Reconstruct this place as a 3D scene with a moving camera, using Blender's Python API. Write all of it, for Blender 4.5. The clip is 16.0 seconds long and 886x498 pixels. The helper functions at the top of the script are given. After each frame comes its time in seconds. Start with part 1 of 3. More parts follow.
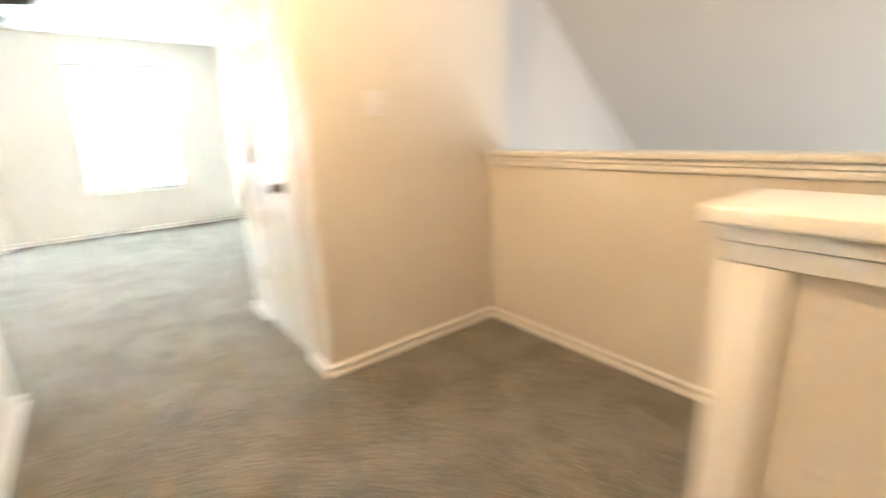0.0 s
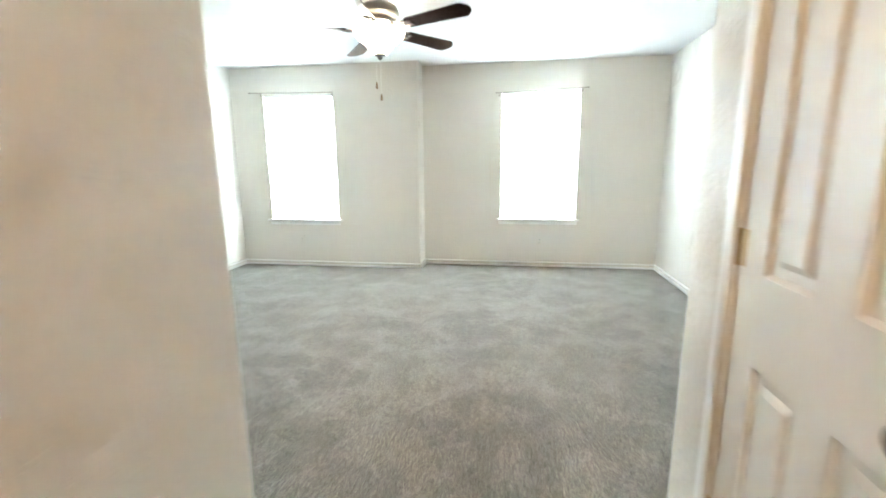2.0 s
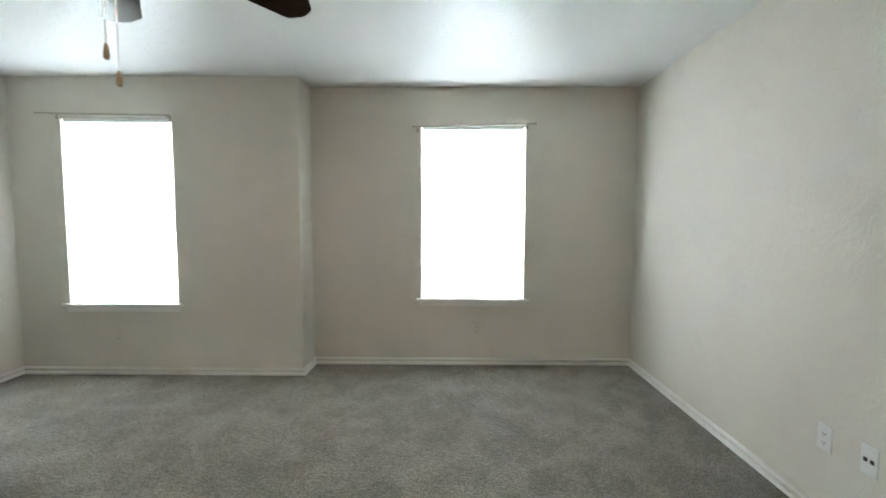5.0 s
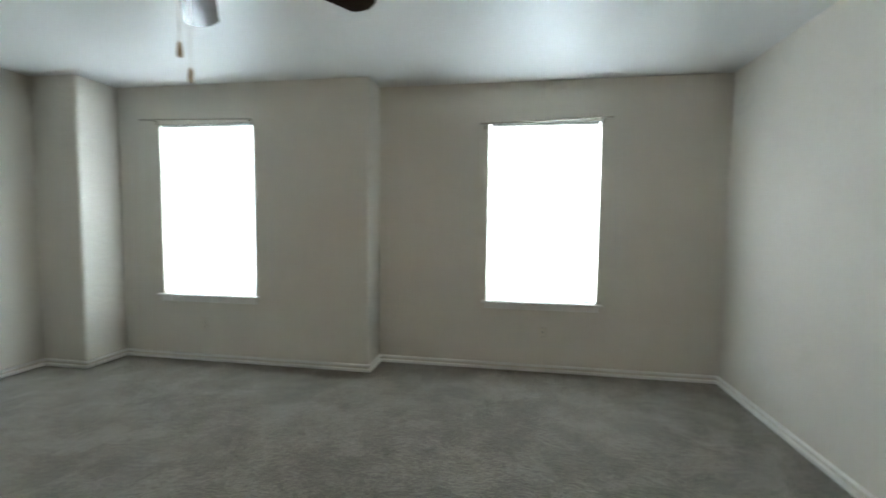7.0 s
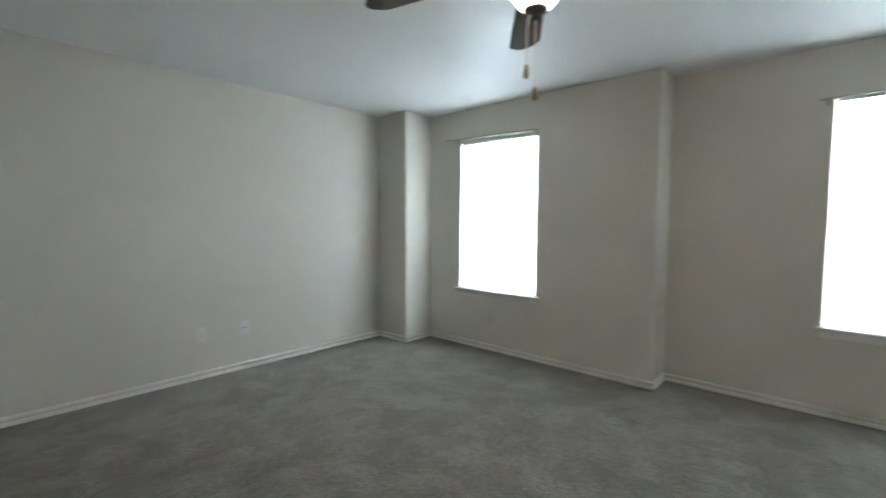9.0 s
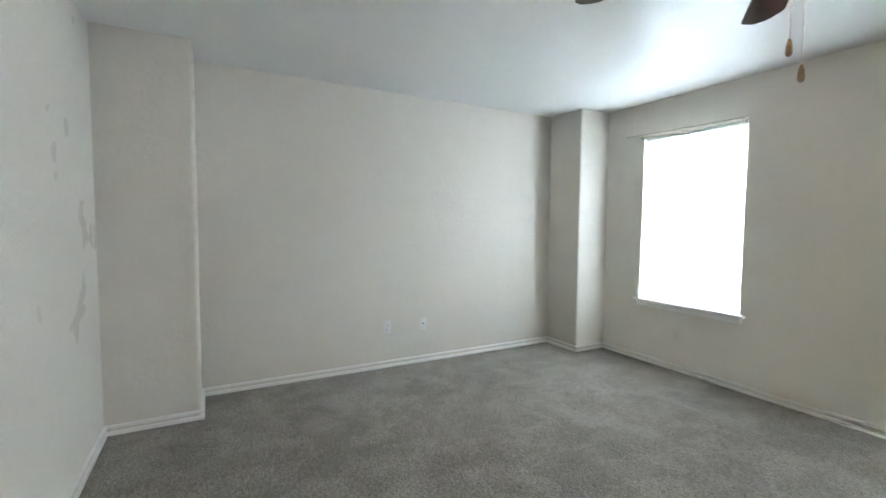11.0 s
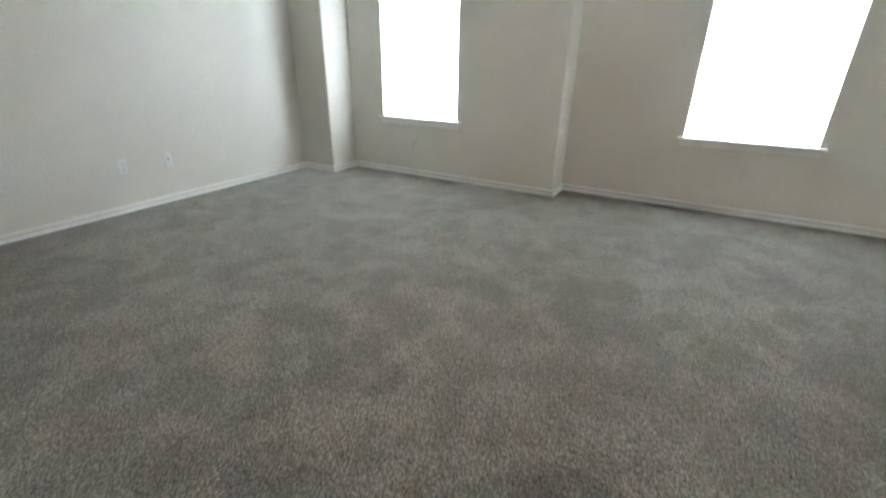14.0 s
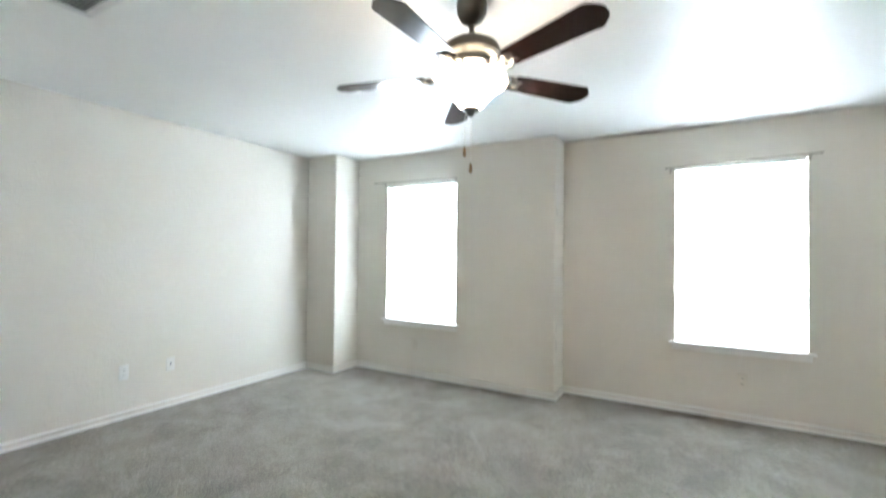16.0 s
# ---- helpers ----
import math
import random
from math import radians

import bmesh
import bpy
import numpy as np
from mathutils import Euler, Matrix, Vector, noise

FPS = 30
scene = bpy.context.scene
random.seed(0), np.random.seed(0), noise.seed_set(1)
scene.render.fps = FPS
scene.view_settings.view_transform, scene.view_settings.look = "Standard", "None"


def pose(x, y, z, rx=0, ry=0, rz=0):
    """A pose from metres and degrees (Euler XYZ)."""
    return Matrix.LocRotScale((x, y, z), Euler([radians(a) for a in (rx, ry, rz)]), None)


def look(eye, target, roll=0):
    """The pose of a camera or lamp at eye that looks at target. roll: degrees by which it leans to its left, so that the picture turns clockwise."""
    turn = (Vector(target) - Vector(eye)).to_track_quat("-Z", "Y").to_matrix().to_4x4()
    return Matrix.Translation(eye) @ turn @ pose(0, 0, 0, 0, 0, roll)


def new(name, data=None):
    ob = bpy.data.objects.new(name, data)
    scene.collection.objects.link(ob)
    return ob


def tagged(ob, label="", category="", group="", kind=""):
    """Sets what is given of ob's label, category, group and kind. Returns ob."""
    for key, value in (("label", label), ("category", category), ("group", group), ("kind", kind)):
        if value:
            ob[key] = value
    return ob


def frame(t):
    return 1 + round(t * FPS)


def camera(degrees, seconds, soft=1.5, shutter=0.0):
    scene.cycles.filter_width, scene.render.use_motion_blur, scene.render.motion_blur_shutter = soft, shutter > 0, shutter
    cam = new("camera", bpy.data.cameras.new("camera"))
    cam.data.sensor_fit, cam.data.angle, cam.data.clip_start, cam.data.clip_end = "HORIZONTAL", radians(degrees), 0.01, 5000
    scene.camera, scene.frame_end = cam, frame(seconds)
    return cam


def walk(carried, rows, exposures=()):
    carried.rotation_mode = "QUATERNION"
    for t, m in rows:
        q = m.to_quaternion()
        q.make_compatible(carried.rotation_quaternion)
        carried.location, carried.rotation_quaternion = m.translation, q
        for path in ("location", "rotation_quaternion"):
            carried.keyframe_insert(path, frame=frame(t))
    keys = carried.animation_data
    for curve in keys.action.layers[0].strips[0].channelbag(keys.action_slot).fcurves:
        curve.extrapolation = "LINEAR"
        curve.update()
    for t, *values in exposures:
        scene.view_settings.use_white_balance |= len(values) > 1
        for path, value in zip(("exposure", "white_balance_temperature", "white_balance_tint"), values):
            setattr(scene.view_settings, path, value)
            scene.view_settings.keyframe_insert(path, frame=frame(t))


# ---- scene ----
cam = camera(91.1, 16.0, 1.6, 0.8)
PATH = [
    (0, (0.922, -6.699, 1.145), (2.118, -5.181, 0.63), -2.2),
    (0.2, (0.967, -6.56, 1.162), (1.806, -4.824, 0.631), -2.8),
    (0.3, (1.0, -6.481, 1.165), (1.664, -4.666, 0.652), -2.4),
    (0.5, (1.057, -6.394, 1.2), (1.343, -4.483, 0.682), -0.7),
    (1, (1.064, -5.967, 1.201), (0.921, -4.018, 0.773), -1.0),
    (1.5, (1.081, -5.477, 1.198), (0.85, -3.53, 0.804), -2.3),
    (1.8, (1.096, -5.205, 1.262), (0.829, -3.252, 0.928), -0.2),
    (2, (1.124, -5.03, 1.258), (0.809, -3.092, 0.88), -0.5),
    (2.3, (1.115, -4.741, 1.245), (0.840, -2.777, 0.979), 0.0),
    (2.5, (1.095, -4.575, 1.284), (0.898, -2.594, 1.089), -0.5),
    (2.7, (1.112, -4.436, 1.277), (0.937, -2.452, 1.098), -0.7),
    (3, (1.11, -4.195, 1.286), (0.909, -2.211, 1.135), -0.2),
    (3.5, (1.122, -3.875, 1.311), (0.885, -1.893, 1.198), 0.6),
    (4, (1.07, -3.634, 1.305), (0.969, -1.638, 1.229), 0.5),
    (4.2, (1.087, -3.569, 1.315), (1.051, -1.571, 1.229), -0.3),
    (6.3, (1.294, -3.31, 1.283), (1.278, -1.317, 1.11), 0.3),
    (6.5, (1.281, -3.305, 1.306), (1.178, -1.315, 1.137), 0.4),
    (7, (1.213, -3.309, 1.283), (0.879, -1.342, 1.152), 0.6),
    (7.5, (1.142, -3.333, 1.272), (0.522, -1.436, 1.149), 0.4),
    (8, (1.095, -3.342, 1.258), (0.237, -1.538, 1.152), 0.7),
    (8.5, (1.032, -3.365, 1.254), (-0.076, -1.702, 1.159), 0.7),
    (9, (0.991, -3.399, 1.287), (-0.342, -1.913, 1.163), 0.3),
    (9.5, (0.952, -3.457, 1.281), (-0.588, -2.186, 1.167), 0.4),
    (9.7, (0.914, -3.447, 1.311), (-0.711, -2.288, 1.189), 0.0),
    (10.7, (0.84, -3.5, 1.305), (-0.93, -2.57, 1.185), 0.3),
    (11.8, (0.834, -3.529, 1.316), (-0.675, -2.223, 1.187), 0.6),
    (12, (0.866, -3.562, 1.304), (-0.471, -2.08, 1.184), -0.2),
    (12.5, (0.95, -3.605, 1.286), (-0.158, -1.943, 1.179), -0.5),
    (13, (1.055, -3.719, 1.274), (0.002, -2.041, 1.002), 0.6),
    (13.5, (1.091, -3.774, 1.237), (0.106, -2.132, 0.661), 0.5),
    (14, (1.081, -3.794, 1.172), (0.17, -2.204, 0.37), 0.8),
    (14.5, (1.093, -3.811, 1.161), (0.193, -2.274, 0.252), 0.3),
    (15, (1.128, -3.827, 1.188), (0.141, -2.197, 0.583), -0.4),
    (15.5, (1.167, -3.803, 1.287), (0.137, -2.107, 1.04), -0.3),
    (16, (1.108, -3.854, 1.313), (0.108, -2.121, 1.345), 0.6),
]
EXPOSURES = [
    (0.0, 3.0, 6400, 9),
    (0.5, 2.88, 6350, 9),
    (1.0, 2.62, 6150, 8),
    (1.5, 2.4, 6200, 7),
    (2.0, 2.24, 6300, 8),
    (2.5, 1.96, 6550, 9),
    (3.0, 1.62, 6750, 9),
    (3.5, 1.27, 6750, 9),
    (4.2, 0.97, 6750, 9),
    (6.5, 0.42, 6600, 8),
    (7.0, 0.28, 6550, 7),
    (8.0, 0.15, 6450, 8),
    (9.5, 0.5, 6350, 9),
    (12.0, 1.11, 6380, 11),
    (13.5, 1.04, 6400, 11),
    (14.5, 1.42, 6350, 10),
    (15.0, 1.9, 6300, 10),
    (15.5, 1.85, 6250, 10),
    (16.0, 1.52, 6350, 11),
]
walk(cam, [(t, look(eye, target, roll)) for t, eye, target, roll in PATH], EXPOSURES)

# ---- world, sun, window light, exposure ----
world = bpy.data.worlds.new("world")
scene.world = world
world.use_nodes = True
wn = world.node_tree
sky = wn.nodes.new("ShaderNodeTexSky")
sky.sky_type = "NISHITA"
sky.sun_disc = False
sky.sun_elevation, sky.sun_rotation = radians(55), radians(200)
wn.links.new(sky.outputs[0], wn.nodes["Background"].inputs[0])
wn.nodes["Background"].inputs[1].default_value = 0.05

sun = new("sun", bpy.data.lights.new("sun", "SUN"))
sun.data.energy, sun.data.angle, sun.data.color = 2.0, radians(0.5), (1.0, 0.95, 0.88)
sun.matrix_world = look((0, 0, 10), (0 - math.sin(radians(200)) * -1, 0 + math.cos(radians(200)) * -1, 10 - math.tan(radians(55))))


def area_light(name, m, sx, sy, watts, color):
    ob = new(name, bpy.data.lights.new(name, "AREA"))
    ob.data.shape, ob.data.size, ob.data.size_y = "RECTANGLE", sx, sy
    ob.data.energy, ob.data.color = watts, color
    ob.matrix_world = m
    return ob


def point_light(name, place, watts, color, radius):
    ob = new(name, bpy.data.lights.new(name, "POINT"))
    ob.data.energy, ob.data.color, ob.data.shadow_soft_size = watts, color, radius
    ob.location = place
    return ob


DAY = (0.79, 0.90, 1.0)
WIN_W, FAN_W, HALL_W, STAIR_W = 228.0, 1.5, 9.2, 12.0
area_light("daylight_left_window", look((-1.488, 0.36, 1.357), (-1.488, -1, 1.345)), 0.90, 1.50, WIN_W, DAY)
area_light("daylight_right_window", look((1.418, 0.655, 1.357), (1.418, -1, 1.345)), 0.90, 1.50, WIN_W, DAY)
area_light("daylight_stair_window", look((4.1, -8.55, 0.3), (3.8, -4.5, 0.6)), 1.0, 1.4, STAIR_W, (0.94, 0.96, 1.0))
point_light("fan_bulb", (0.254, -2.140, 2.085), FAN_W, (1.0, 0.95, 0.88), 0.035)
point_light("hall_bulb", (1.05, -5.75, 2.24), HALL_W, (1.0, 0.65, 0.35), 0.05)


# ---- materials ----
def material(name):
    m = bpy.data.materials.new(name)
    m.use_nodes = True
    return m, m.node_tree, m.node_tree.nodes["Principled BSDF"]


def node(t, kind, **inputs):
    n = t.nodes.new(kind)
    for k, v in inputs.items():
        n.inputs[k].default_value = v
    return n


def coords(t, scale=(1, 1, 1), rot=(0, 0, 0)):
    g = node(t, "ShaderNodeNewGeometry")
    mp = node(t, "ShaderNodeMapping")
    mp.inputs["Scale"].default_value = scale
    mp.inputs["Rotation"].default_value = rot
    t.links.new(g.outputs["Position"], mp.inputs["Vector"])
    return mp.outputs[0]


def noise_tex(t, vec, scale, detail=3.0, rough=0.5, distort=0.0):
    n = node(t, "ShaderNodeTexNoise", Scale=scale, Detail=detail, Roughness=rough, Distortion=distort)
    t.links.new(vec, n.inputs["Vector"])
    return n.outputs["Fac"]


def ramp(t, fac, stops):
    r = node(t, "ShaderNodeValToRGB")
    while len(r.color_ramp.elements) < len(stops):
        r.color_ramp.elements.new(0.5)
    for e, (p, c) in zip(r.color_ramp.elements, stops):
        e.position, e.color = p, (*c, 1)
    t.links.new(fac, r.inputs[0])
    return r.outputs[0]


def grey(v):
    return (v, v, v)


def mix(t, a, b, fac, mode="MIX"):
    m = t.nodes.new("ShaderNodeMix")
    m.data_type, m.blend_type = "RGBA", mode
    if isinstance(fac, float):
        m.inputs["Factor"].default_value = fac
    else:
        t.links.new(fac, m.inputs["Factor"])
    for s, v in ((m.inputs["A"], a), (m.inputs["B"], b)):
        if isinstance(v, tuple):
            s.default_value = (*v, 1)
        else:
            t.links.new(v, s)
    return m.outputs["Result"]


def bump(t, p, height, strength, distance):
    b = node(t, "ShaderNodeBump", Strength=strength, Distance=distance)
    t.links.new(height, b.inputs["Height"])
    t.links.new(b.outputs[0], p.inputs["Normal"])


def textured_paint(name, colour, rough, peel, depth, strength, gloss):
    """Rolled or sprayed wall paint over a knocked-down drywall texture."""
    m, t, p = material(name)
    v = coords(t)
    big = noise_tex(t, v, 0.9, 3.0)
    fine = noise_tex(t, v, 25.0, 2.0)
    dark = tuple(c * 0.955 for c in colour)
    c1 = mix(t, colour, dark, ramp(t, big, [(0.35, grey(0)), (0.7, grey(1))]))
    c2 = mix(t, c1, tuple(c * 0.97 for c in colour), fine)
    t.links.new(c2, p.inputs["Base Color"])
    splat = ramp(t, noise_tex(t, v, peel, 3.0, 0.55, 0.9), [(0.42, grey(0)), (0.58, grey(1))])
    soft = noise_tex(t, v, peel * 2.6, 2.0)
    bump(t, p, mix(t, splat, soft, 0.30), strength, depth)
    r = ramp(t, noise_tex(t, v, 3.0, 3.0), [(0.3, grey(rough - 0.01)), (0.7, grey(rough + 0.015))])
    t.links.new(r, p.inputs["Roughness"])
    p.inputs["Specular IOR Level"].default_value = gloss
    return m


WALL_COLOUR = (0.700, 0.662, 0.596)
M_WALL = textured_paint("beige_wall_paint", WALL_COLOUR, 0.28, 26.0, 0.0034, 0.36, 0.03)
M_STAIR = textured_paint("white_stair_paint", (0.70, 0.68, 0.64), 0.34, 32.0, 0.0030, 0.3, 0.16)
M_CEIL = textured_paint("white_ceiling_paint", (0.79, 0.785, 0.765), 0.36, 24.0, 0.0034, 0.36, 0.26)


def gloss_paint(name, colour, rough):
    m, t, p = material(name)
    v = coords(t)
    n = noise_tex(t, v, 6.0, 3.0)
    t.links.new(mix(t, colour, tuple(c * 0.975 for c in colour), n), p.inputs["Base Color"])
    t.links.new(ramp(t, noise_tex(t, v, 14.0, 2.0), [(0.3, grey(rough - 0.012)), (0.7, grey(rough + 0.015))]), p.inputs["Roughness"])
    bump(t, p, noise_tex(t, v, 180.0, 2.0), 0.08, 0.0008)
    return m


M_TRIM = gloss_paint("white_trim_paint", (0.80, 0.79, 0.76), 0.32)


def door_paint():
    m, t, p = material("white_door_paint")
    v = coords(t)
    grain = noise_tex(t, coords(t, (60, 60, 4)), 3.0, 3.0)
    t.links.new(mix(t, (0.72, 0.70, 0.66), (0.705, 0.685, 0.645), noise_tex(t, v, 1.3, 2.0)), p.inputs["Base Color"])
    p.inputs["Roughness"].default_value = 0.36
    p.inputs["Specular IOR Level"].default_value = 0.365
    bump(t, p, grain, 0.05, 0.0004)
    return m


M_DOOR = door_paint()


def carpet():
    m, t, p = material("taupe_carpet")
    v = coords(t)
    bend = node(t, "ShaderNodeTexNoise", Scale=7.0, Detail=6.0, Roughness=0.7)
    t.links.new(v, bend.inputs["Vector"])
    # pile brushed one way or the other: broad strokes with ragged edges
    brushed = mix(t, coords(t, (1.15, 1.0, 1), (0, 0, radians(24))), bend.outputs["Color"], 0.10)
    nap = ramp(t, noise_tex(t, brushed, 5.2, 6.0, 0.62, 0.1), [(0.43, grey(0)), (0.50, grey(0.4)), (0.57, grey(1))])
    shift = mix(t, coords(t, (1.2, 1.7, 1), (0, 0, radians(-50))), bend.outputs["Color"], 0.14)
    vor = node(t, "ShaderNodeTexVoronoi", Scale=2.6)
    t.links.new(shift, vor.inputs["Vector"])
    stroke = node(t, "ShaderNodeSeparateColor")
    t.links.new(vor.outputs["Color"], stroke.inputs[0])
    strip = ramp(t, stroke.outputs[0], [(0.25, grey(0)), (0.75, grey(1))])
    lay = mix(t, nap, strip, 0.36)
    # clumps of tufts leaning together, then single tufts and pile ends; shade in the pits between is put into the
    # colour
    clump = noise_tex(t, coords(t, (1.0, 1.9, 1), (0, 0, radians(35))), 34.0, 4.0, 0.7, 0.5)
    tuft = noise_tex(t, v, 112.0, 3.0, 0.75, 0.2)
    speck = noise_tex(t, v, 260.0, 2.0, 0.7)
    base = mix(t, (0.116, 0.109, 0.095), (0.186, 0.177, 0.155), lay)
    lean = ramp(t, clump, [(0.34, (0.50, 0.49, 0.48)), (0.48, (1.0, 1.0, 1.0)), (0.66, (1.36, 1.36, 1.36))])
    base = mix(t, base, lean, 0.9, "MULTIPLY")
    tuft_shade = ramp(t, tuft, [(0.33, (0.15, 0.14, 0.13)), (0.47, (0.85, 0.85, 0.85)), (0.62, (2.1, 2.07, 2.04))])
    c = mix(t, base, tuft_shade, 0.95, "MULTIPLY")
    speck_shade = ramp(t, speck, [(0.36, (0.45, 0.43, 0.41)), (0.62, (1.45, 1.45, 1.45))])
    t.links.new(mix(t, c, speck_shade, 0.75, "MULTIPLY"), p.inputs["Base Color"])
    p.inputs["Roughness"].default_value = 1.0
    p.inputs["Specular IOR Level"].default_value = 0.08
    p.inputs["Sheen Weight"].default_value = 0.38
    p.inputs["Sheen Tint"].default_value = (1.0, 0.96, 0.88, 1)
    p.inputs["Sheen Roughness"].default_value = 0.45
    bump(t, p, mix(t, mix(t, tuft, speck, 0.35), clump, 0.4), 1.0, 0.014)
    return m


M_CARPET = carpet()


def plain(name, colour, rough, metal=0.0, coat=0.0, grain=40.0, wear=0.12):
    m, t, p = material(name)
    v = coords(t)
    n = noise_tex(t, v, grain, 3.0)
    t.links.new(mix(t, colour, tuple(c * (1 - wear) for c in colour), n), p.inputs["Base Color"])
    p.inputs["Roughness"].default_value = rough
    p.inputs["Metallic"].default_value = metal
    p.inputs["Coat Weight"].default_value = coat
    return m


M_PEWTER = plain("dark_pewter", (0.115, 0.112, 0.105), 0.40, 0.8)
M_NICKEL = plain("polished_nickel", (0.40, 0.39, 0.37), 0.22, 1.0)
M_BRONZE = plain("satin_nickel_knob", (0.20, 0.16, 0.12), 0.25, 1.0)
M_BRASS = plain("dull_brass", (0.55, 0.42, 0.25), 0.35, 1.0)
M_PLATE = plain("white_plastic", (0.74, 0.73, 0.71), 0.35, wear=0.04)
M_PAINTED = plain("beige_painted_plate", (0.68, 0.635, 0.555), 0.4, wear=0.04)
# paints the shade inside holes and the duct; also colours the phone jacks
M_SLOT = plain("hole_shade_jack_black", (0.03, 0.03, 0.03), 0.6)
M_BLUE = plain("blue_grey_jack", (0.12, 0.15, 0.22), 0.5)
M_VINYL = plain("white_vinyl", (0.80, 0.80, 0.79), 0.4, wear=0.03)
# cream darkened in the colour, as the rod hangs against the bright window
M_ROD = plain("backlit_cream_enamel", (0.40, 0.365, 0.30), 0.3, wear=0.08)
M_VENT = plain("white_enamelled_steel", (0.66, 0.66, 0.65), 0.4, wear=0.05)
M_CHAIN = plain("nickel_chain", (0.78, 0.76, 0.72), 0.4, 0.4)
M_GROUND = plain("added_ground_brown", (0.16, 0.15, 0.09), 0.9, grain=1.5, wear=0.4)


def wood(name, a, b, rough, coat):
    m, t, p = material(name)
    tc = node(t, "ShaderNodeTexCoord")
    mp = node(t, "ShaderNodeMapping")
    mp.inputs["Scale"].default_value = (3, 45, 45)
    t.links.new(tc.outputs["Object"], mp.inputs["Vector"])
    g = noise_tex(t, mp.outputs[0], 1.6, 5.0, 0.6, 0.9)
    t.links.new(ramp(t, g, [(0.3, a), (0.7, b)]), p.inputs["Base Color"])
    p.inputs["Roughness"].default_value = rough
    p.inputs["Coat Weight"].default_value = coat
    p.inputs["Coat Roughness"].default_value = 0.05
    bump(t, p, g, 0.1, 0.001)
    return m


M_BLADE = wood("mahogany_veneer", (0.014, 0.005, 0.004), (0.040, 0.013, 0.009), 0.20, 0.0)
M_FOB = wood("oak_fob", (0.20, 0.13, 0.07), (0.34, 0.23, 0.13), 0.45, 0.2)


def slat_material():
    m, t, p = material("white_blind_slat")
    p.inputs["Base Color"].default_value = (0.86, 0.86, 0.85, 1)
    p.inputs["Roughness"].default_value = 0.45
    tr = node(t, "ShaderNodeBsdfTranslucent", Color=(0.9, 0.92, 0.93, 1))
    ms = node(t, "ShaderNodeMixShader", Fac=0.55)
    t.links.new(p.outputs[0], ms.inputs[1])
    t.links.new(tr.outputs[0], ms.inputs[2])
    t.links.new(ms.outputs[0], t.nodes["Material Output"].inputs["Surface"])
    return m


def lamp_glass(name, colour, strength):
    m, t, p = material(name)
    v = coords(t)
    n = noise_tex(t, v, 14.0, 4.0, 0.6, 1.0)
    p.inputs["Base Color"].default_value = (0.85, 0.83, 0.79, 1)
    p.inputs["Roughness"].default_value = 0.3
    t.links.new(ramp(t, n, [(0.3, tuple(c * 0.8 for c in colour)), (0.7, colour)]), p.inputs["Emission Color"])
    p.inputs["Emission Strength"].default_value = strength
    return m


def clear_glass():
    m, t, p = material("window_glass")
    p.inputs["Base Color"].default_value = (0.95, 0.98, 0.97, 1)
    p.inputs["Roughness"].default_value = 0.02
    p.inputs["Transmission Weight"].default_value = 1.0
    p.inputs["IOR"].default_value = 1.45
    return m


M_SLAT = slat_material()
M_BOWL = lamp_glass("frosted_alabaster_glass", (1.0, 0.80, 0.57), 11.0)
M_DOME = lamp_glass("frosted_dome_glass", (1.0, 0.72, 0.42), 2.0)
M_GLASS = clear_glass()


# ---- mesh helpers ----
def link(name, bm, mat, smooth=True):
    bmesh.ops.recalc_face_normals(bm, faces=bm.faces)
    me = bpy.data.meshes.new(name)
    bm.to_mesh(me)
    bm.free()
    me.materials.append(mat)
    if smooth:
        for poly in me.polygons:
            poly.use_smooth = True
        me.set_sharp_from_angle(angle=radians(32))
    return new(name, me)


def part(name, bm, mat, parent, label="", at=None):
    ob = link(name, bm, mat)
    ob.parent = parent
    if at is not None:
        ob.matrix_basis = at
    return tagged(ob, label)


def share(name, ob, parent, at):
    """Another object on the same mesh."""
    o = new(name, ob.data)
    o.parent = parent
    o.matrix_basis = at
    return o


def thing(name, m, label, category, group="", kind=""):
    ob = new(name)
    ob.matrix_basis = m
    ob.empty_display_size = 0.05
    return tagged(ob, label, category, group, kind)


def setting(name, bm, mat, label, category):
    return tagged(link(name, bm, mat), label, category, "", "structure")


def box(bm, x0, x1, y0, y1, z0, z1, bevel=0.0, segs=2):
    vs = [bm.verts.new((x, y, z)) for x in (x0, x1) for y in (y0, y1) for z in (z0, z1)]
    fs = [bm.faces.new([vs[i] for i in f]) for f in ((0, 1, 3, 2), (4, 6, 7, 5), (0, 4, 5, 1), (2, 3, 7, 6), (0, 2, 6, 4), (1, 5, 7, 3))]
    if bevel:
        es = list({e for f in fs for e in f.edges})
        bmesh.ops.bevel(bm, geom=es, offset=bevel, segments=segs, affect="EDGES", profile=0.5)
    return bm


